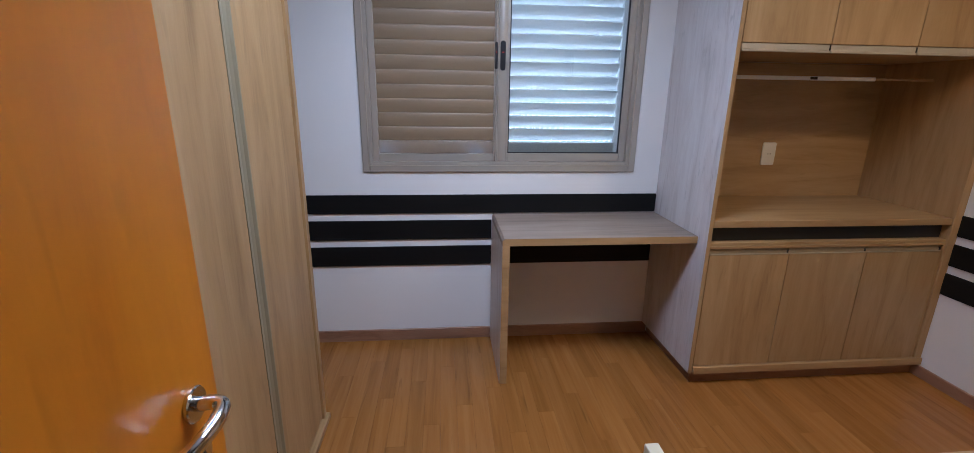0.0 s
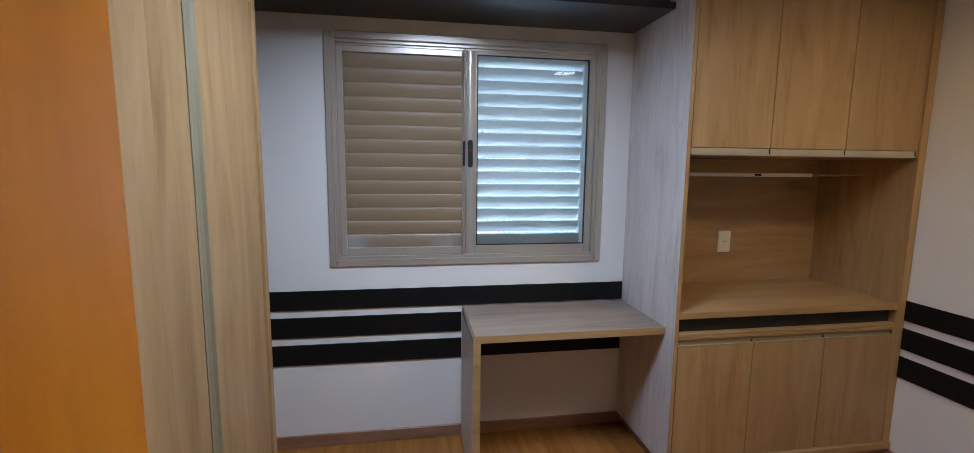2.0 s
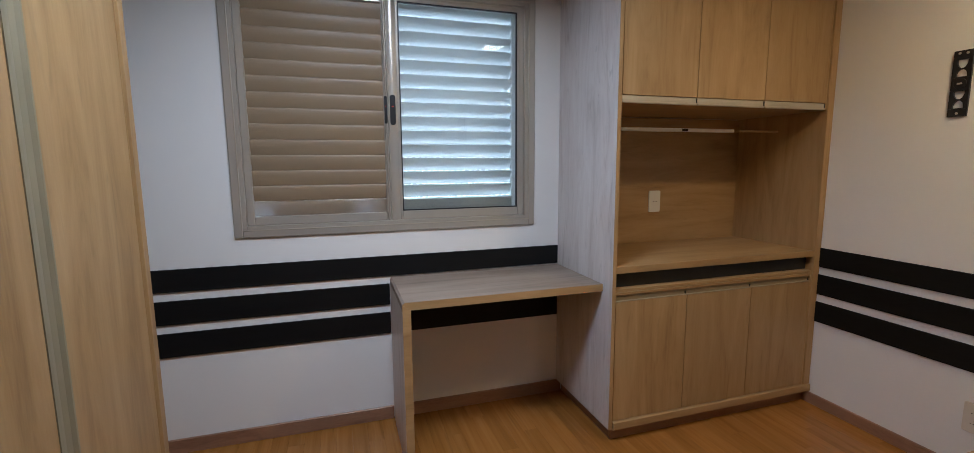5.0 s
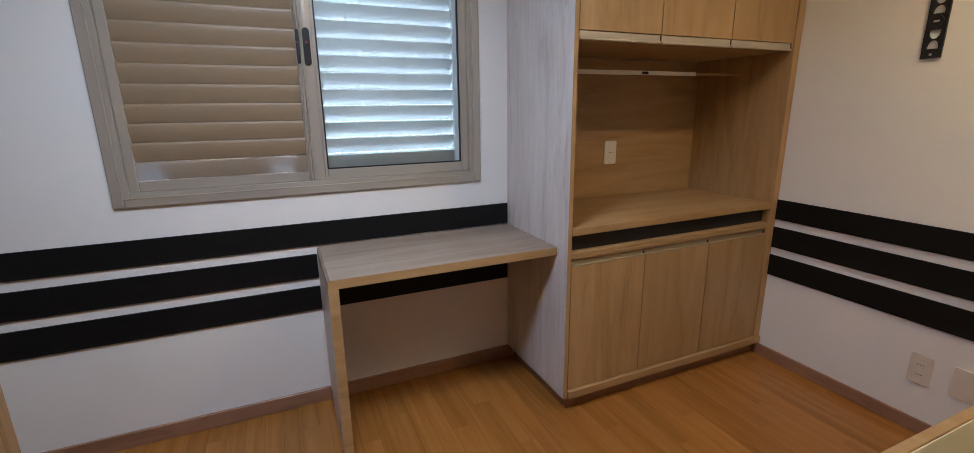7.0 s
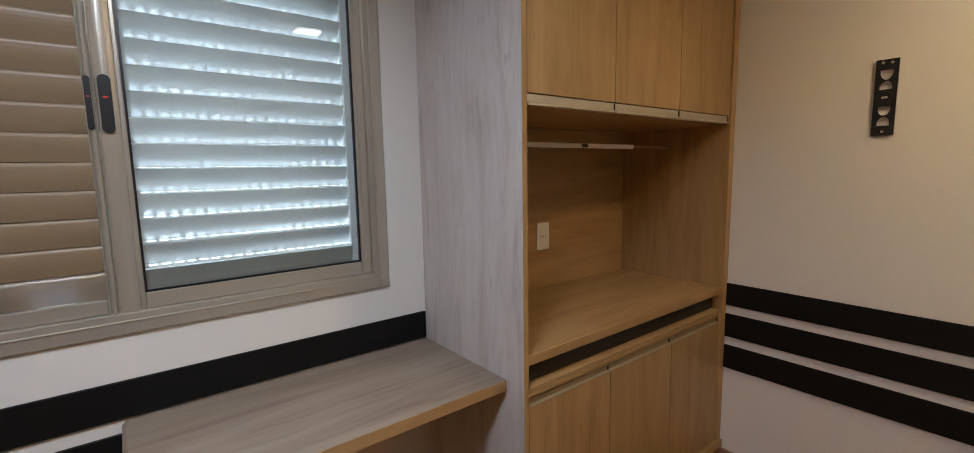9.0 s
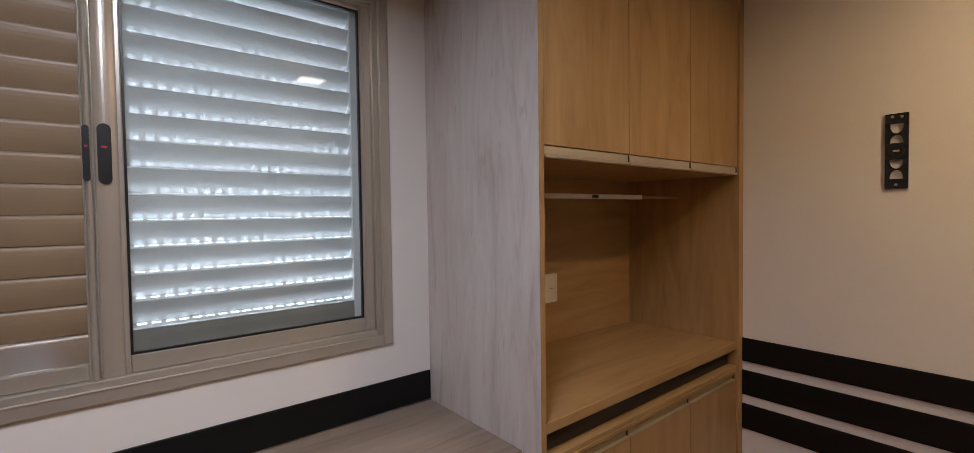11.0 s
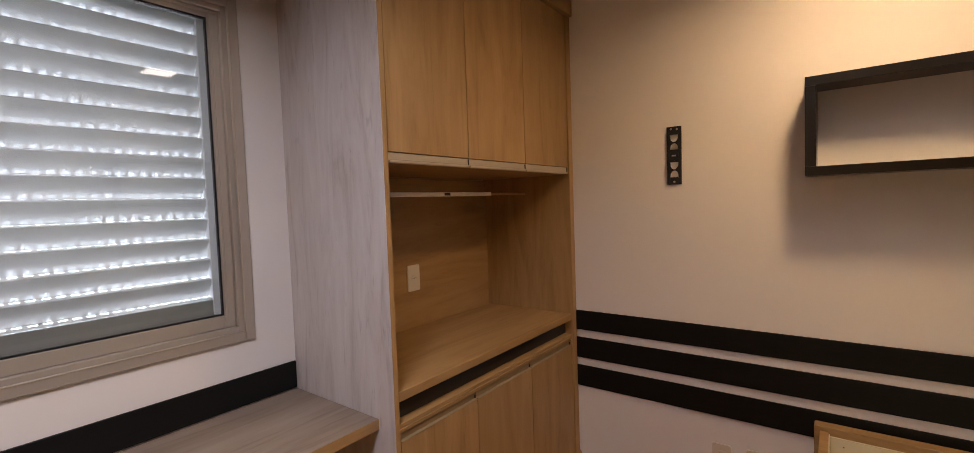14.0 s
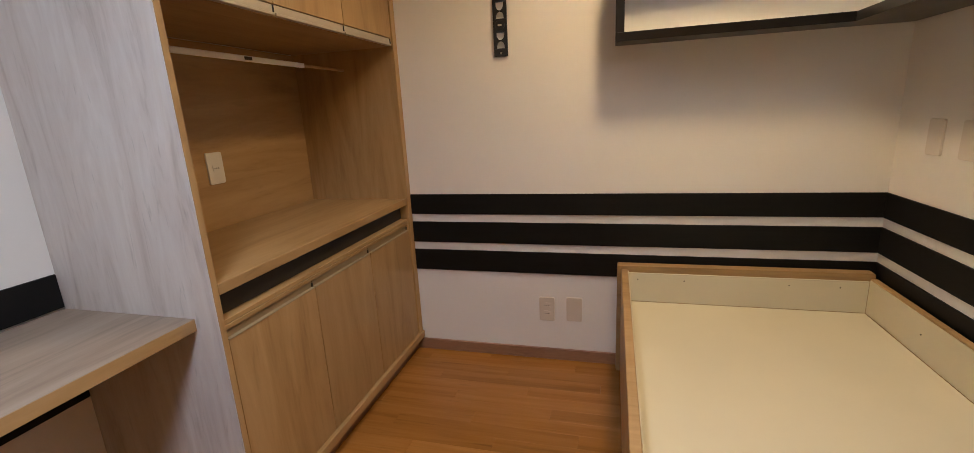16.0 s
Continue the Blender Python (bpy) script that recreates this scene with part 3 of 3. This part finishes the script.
def build_bracket():
    b = thing("wall_bracket", (XR, 1.382, 1.52), "black pierced metal mounting bracket screwed to the wall", "bracket")
    y0, y1, z0, z1 = 1.350, 1.414, 1.521, 1.787
    c, zc = (y0 + y1) / 2, (z0 + z1) / 2
    fa, fb = XR - 0.010, XR - 0.001

    def bowl(za, zb, up):
        """A hole flat on one side and round on the other."""
        w, h = 0.0185, zb - za
        arc = [(c + w * math.cos(math.pi * k / 10), h * 0.94 * math.sin(math.pi * k / 10) ** 0.8 + h * 0.06) for k in range(11)]
        arc = [(c + w, 0.0)] + arc + [(c - w, 0.0)]
        return [(y, za + v) for y, v in arc] if up else [(y, zb - v) for y, v in reversed(arc)]

    cells = [(0.036, 0.071, False), (0.076, 0.105, True), (0.163, 0.196, False), (0.201, 0.232, True)]
    edges = [0.0, 0.0335, 0.0735, 0.1075, 0.1605, 0.1985, 0.2345, z1 - z0]
    bms = [boxes((fa, fb, y0, y1, z1 - edges[1], z1), (fa, fb, y0, y1, z1 - edges[4], z1 - edges[3]), (fa, fb, y0, y1, z0, z1 - edges[6]), bevel=0.0008)]
    for (top, foot, up), (ea, eb) in zip(cells, ((1, 2), (2, 3), (4, 5), (5, 6))):
        bms.append(holed(y0, y1, z1 - edges[eb], z1 - edges[ea], bowl(z1 - foot, z1 - top, up), fa, fb))
    part("plate", merged(*bms), BLACKPLASTIC, b)
    for dy, z in ((-0.014, z1 - 0.013), (0.012, z1 - 0.011), (0.0, z0 + 0.013)):
        part("screw", rod("x", fa - 0.002, fa, c + dy, z, 0.0048, 12), ALU, b)
    part("hub", rod("x", fa - 0.004, fa, c, zc, 0.022, 24, 0.001), BLACKPLASTIC, b)
    part("hub_slot", boxes((fa - 0.0052, fa - 0.0042, c - 0.009, c + 0.009, zc - 0.0035, zc + 0.0035), bevel=0.0004), ALU, b)


build_bracket()


# ---- black corner shelf ----
def build_corner_shelf():
    s = thing("corner_shelf", (XR, YB, 1.524), "black open box shelf turning the corner above the bed", "shelf")
    t, z0, z1 = 0.034, 1.524, 1.887
    xf, yf, ye, xe = 2.176, 0.052, 0.877, 1.15
    ell = [(XR - 0.001, ye), (xf, ye), (xf, yf), (xe, yf), (xe, YB + 0.001), (XR - 0.001, YB + 0.001)]
    part("bottom_board", prism(ell, "z", z0, z0 + t, 0.001), BLACKSATIN, s)
    part("top_board", prism(ell, "z", z1 - t, z1, 0.001), BLACKSATIN, s)
    part("end_board", boxes((xf, XR - 0.001, ye - t, ye, z0 + t + 0.0005, z1 - t - 0.0005), bevel=0.001), BLACKSATIN, s)
    part("end_board", boxes((xe, xe + t, YB + 0.001, yf, z0 + t + 0.0005, z1 - t - 0.0005), bevel=0.001), BLACKSATIN, s)


build_corner_shelf()


# ---- bed ----
def build_bed():
    b = thing("bed_frame", (1.3, 0.3, 0), "empty cream-lined oak laminate bed frame without mattress", "bed")
    yl, yr, xf, xh = 0.834, YB + 0.019, 0.30, XR - 0.017
    hx = xh - 0.050
    part("headboard", prism(rounded_rect(yr + 0.008, 0.853, 0.0, 0.549, 0.006), "x", hx, xh, 0.0015), OAK_Y, b)
    part("head_lining", boxes((hx - 0.006, hx - 0.0005, yr + 0.0300, 0.8015, 0.378, 0.518), bevel=0.001), CREAM, b)
    part("side_rail", boxes((xf + 0.036, hx - 0.0005, 0.806, yl, 0.06, 0.532), bevel=0.002), OAK_Y, b)
    part("side_rail", boxes((xf + 0.036, hx - 0.0005, yr, yr + 0.025, 0.06, 0.528), bevel=0.002), OAK_Y, b)
    part("side_lining", boxes((xf + 0.036, hx - 0.0065, 0.802, 0.8055, 0.378, 0.528), bevel=0.001), CREAM, b)
    part("side_lining", boxes((xf + 0.036, hx - 0.0065, yr + 0.0255, yr + 0.0295, 0.378, 0.524), bevel=0.001), CREAM, b)
    part("platform", boxes((xf + 0.036, hx - 0.0065, yr + 0.0300, 0.8015, 0.355, 0.377), bevel=0.001), CREAM, b)
    part("footboard", boxes((xf, xf + 0.035, yr, yl + 0.011, 0.0, 0.603), bevel=0.002), CREAM, b)
    for y in (0.76, 0.56, 0.14, -0.05):
        part("screw", rod("x", hx - 0.008, hx - 0.006, y, 0.487, 0.0028, 10), SCREW, b)
    for x in (1.9, 1.4, 0.9):
        part("screw", rod("y", yr + 0.0295, yr + 0.0315, x, 0.46, 0.0028, 10), SCREW, b)


build_bed()


# ---- wardrobe ----
def build_wardrobe():
    w = thing("wardrobe", (-1.0, 0.8, 0), "tall oak laminate wardrobe with sliding doors", "wardrobe")
    xf, y0, y1 = -0.712, -0.195, 1.775
    part("end_panel", boxes((XL + 0.002, xf - 0.002, y1 - 0.036, y1, 0.0, H - 0.002)), OAK_V, w)
    part("body", boxes((XL + 0.002, xf - 0.075, y0, y1 - 0.037, 0.0, H - 0.004), bevel=0), OAK_V, w)
    part("top_rail", boxes((xf - 0.074, xf, y0, y1 - 0.0365, 2.40, H - 0.004)), OAK_Y, w)
    part("floor_track", boxes((xf - 0.074, xf + 0.012, y0, y1 + 0.010, 0.0, 0.028), bevel=0.002), OAK_Y, w, "oak laminate bottom rail")
    far = part("sliding_door", boxes((xf - 0.036, xf - 0.012, 0.90, y1 - 0.037, 0.034, 2.396), bevel=0.001), OAK_V, w)
    mid = part("sliding_door", boxes((xf - 0.011, xf + 0.004, 0.80, 1.204, 0.034, 2.396), bevel=0.001), OAK_V, w)
    part("sliding_door", boxes((xf + 0.005, xf + 0.020, y0, 1.010, 0.034, 2.396), bevel=0.003), OAK_V, w)
    gy = 1.2045
    groove = [(xf + 0.006, gy), (xf + 0.006, gy + 0.0095), (xf - 0.001, gy + 0.0155), (xf - 0.006, gy + 0.0275), (xf - 0.007, gy + 0.0435), (xf - 0.003, gy + 0.0575), (xf + 0.004, gy + 0.0635), (xf + 0.004, gy + 0.0695), (xf - 0.011, gy + 0.0695), (xf - 0.011, gy)]
    part("handle_profile", prism(groove, "z", 0.034, 2.396), ALUDULL, mid, "tall grooved aluminium handle profile")
    part("edge_strip", boxes((xf - 0.040, xf - 0.008, y1 - 0.0365, y1 - 0.012, 0.034, 2.396), bevel=0.002), OAK_V, far)


build_wardrobe()


# ---- room door ----
def build_door():
    jamb = thing("door_frame", ((DX0 + DX1) / 2, YB, 0), "orange varnished wooden door frame", "door frame", kind="structure")
    part("jamb", boxes((DX0, DX0 + 0.028, YB - T - 0.005, YB + 0.005, 0, DZ - 0.028), bevel=0.002), DOORWOOD, jamb)
    part("jamb", boxes((DX1 - 0.028, DX1, YB - T - 0.005, YB + 0.005, 0, DZ - 0.028), bevel=0.002), DOORWOOD, jamb)
    part("head", boxes((DX0, DX1, YB - T - 0.005, YB + 0.005, DZ - 0.0275, DZ), bevel=0.002), DOORWOOD, jamb)
    xa, xb, ya, yb = -0.566, -0.531, YB + 0.012, 0.600
    d = thing("door_1", (xa, ya, 0), "open orange varnished flush wooden door", "door", kind="structure")
    part("leaf", boxes((xa, xb, ya, yb, 0.008, 2.07), bevel=0.002), DOORWOOD, d)
    hy, hz = yb - 0.069, 0.993
    h = part("door_handle", rod("x", xb, xb + 0.008, hy, hz, 0.026, 28, 0.002), CHROME, d, "curved chrome lever handle")
    cu = bpy.data.curves.new("lever", "CURVE")
    cu.dimensions, cu.bevel_depth, cu.bevel_resolution, cu.use_fill_caps = "3D", 0.0105, 5, True
    sp = cu.splines.new("BEZIER")
    pts = [(xb + 0.006, hy, hz), (xb + 0.038, hy, hz), (xb + 0.046, hy - 0.018, hz - 0.002), (xb + 0.041, hy - 0.070, hz - 0.010), (xb + 0.036, hy - 0.128, hz - 0.006)]
    sp.bezier_points.add(len(pts) - 1)
    for q, p in zip(sp.bezier_points, pts):
        q.co, q.handle_left_type, q.handle_right_type = p, "AUTO", "AUTO"
    tmp = new("lever_curve", cu)
    me = bpy.data.meshes.new_from_object(tmp.evaluated_get(bpy.context.evaluated_depsgraph_get()))
    bpy.data.objects.remove(tmp)
    bm = bmesh.new()
    bm.from_mesh(me)
    part("lever", bm, CHROME, h, smooth=True)
    k = part("keyhole_plate", rod("x", xb, xb + 0.006, hy, hz - 0.085, 0.022, 24, 0.0015), CHROME, d, "round chrome keyhole plate")
    part("keyhole", boxes((xb + 0.006, xb + 0.0068, hy - 0.002, hy + 0.002, hz - 0.094, hz - 0.078), bevel=0), BLACKPLASTIC, k)
    for z in (0.25, 1.04, 1.83):
        part("hinge", rod("z", z - 0.04, z + 0.04, xb + 0.004, ya - 0.004, 0.006, 12), CHROME, d)


build_door()


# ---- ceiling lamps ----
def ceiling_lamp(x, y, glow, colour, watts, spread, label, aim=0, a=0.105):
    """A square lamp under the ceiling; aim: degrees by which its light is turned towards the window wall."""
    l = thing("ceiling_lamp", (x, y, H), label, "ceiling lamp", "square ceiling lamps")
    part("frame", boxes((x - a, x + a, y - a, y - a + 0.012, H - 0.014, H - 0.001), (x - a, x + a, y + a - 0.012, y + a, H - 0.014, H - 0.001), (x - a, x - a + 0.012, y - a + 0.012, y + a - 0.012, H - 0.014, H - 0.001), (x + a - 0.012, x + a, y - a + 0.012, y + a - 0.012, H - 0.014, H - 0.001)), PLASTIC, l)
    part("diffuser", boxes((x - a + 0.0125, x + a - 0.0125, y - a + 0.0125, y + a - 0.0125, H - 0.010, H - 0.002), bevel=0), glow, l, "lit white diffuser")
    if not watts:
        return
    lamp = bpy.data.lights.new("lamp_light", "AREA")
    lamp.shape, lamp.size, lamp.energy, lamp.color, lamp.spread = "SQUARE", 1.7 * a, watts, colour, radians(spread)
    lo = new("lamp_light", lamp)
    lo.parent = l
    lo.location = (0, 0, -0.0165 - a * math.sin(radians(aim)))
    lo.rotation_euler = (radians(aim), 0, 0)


ceiling_lamp(1.383, 0.322, GLOW_A, COLOUR_A, LAMP_A, 160, "lit square white panel lamp on the ceiling")
ceiling_lamp(1.745, 0.64, GLOW_B, COLOUR_B, LAMP_B, 165, "lit warm square panel lamp on the ceiling")
# added unseen panel, standing in for diffuse cool daylight round the window
ceiling_lamp(0.0, 1.20, GLOW_C, COLOUR_C, FILL_C, 142, "added wide cool fill panel on the ceiling, out of view", 13, 0.21)


# ---- floor planks ----
def build_planks():
    wide, long = 0.075, 0.78
    made = {}
    row = 0
    x = XL
    while x < XR - 0.001:
        xa, xb = x, min(x + wide, XR)
        y = HY - 1.2 - (row * 0.3271) % long
        while y < YW - 0.001:
            ya, yb = max(y, HY - 1.2), min(y + long, YW)
            if yb - ya > 0.01:
                key = (round(xb - xa, 4), round(yb - ya, 4))
                if key not in made:
                    bm = boxes((0.0002, key[0] - 0.0002, 0.0002, key[1] - 0.0002, -0.008, 0.0), bevel=0.0003)
                    me = bpy.data.meshes.new("plank")
                    bm.to_mesh(me)
                    bm.free()
                    me.materials.append(PLANK)
                    made[key] = me
                ob = new("plank", made[key])
                ob.parent = floor
                ob.location = (xa, ya, 0)
            y += long
        x += wide
        row += 1


build_planks()
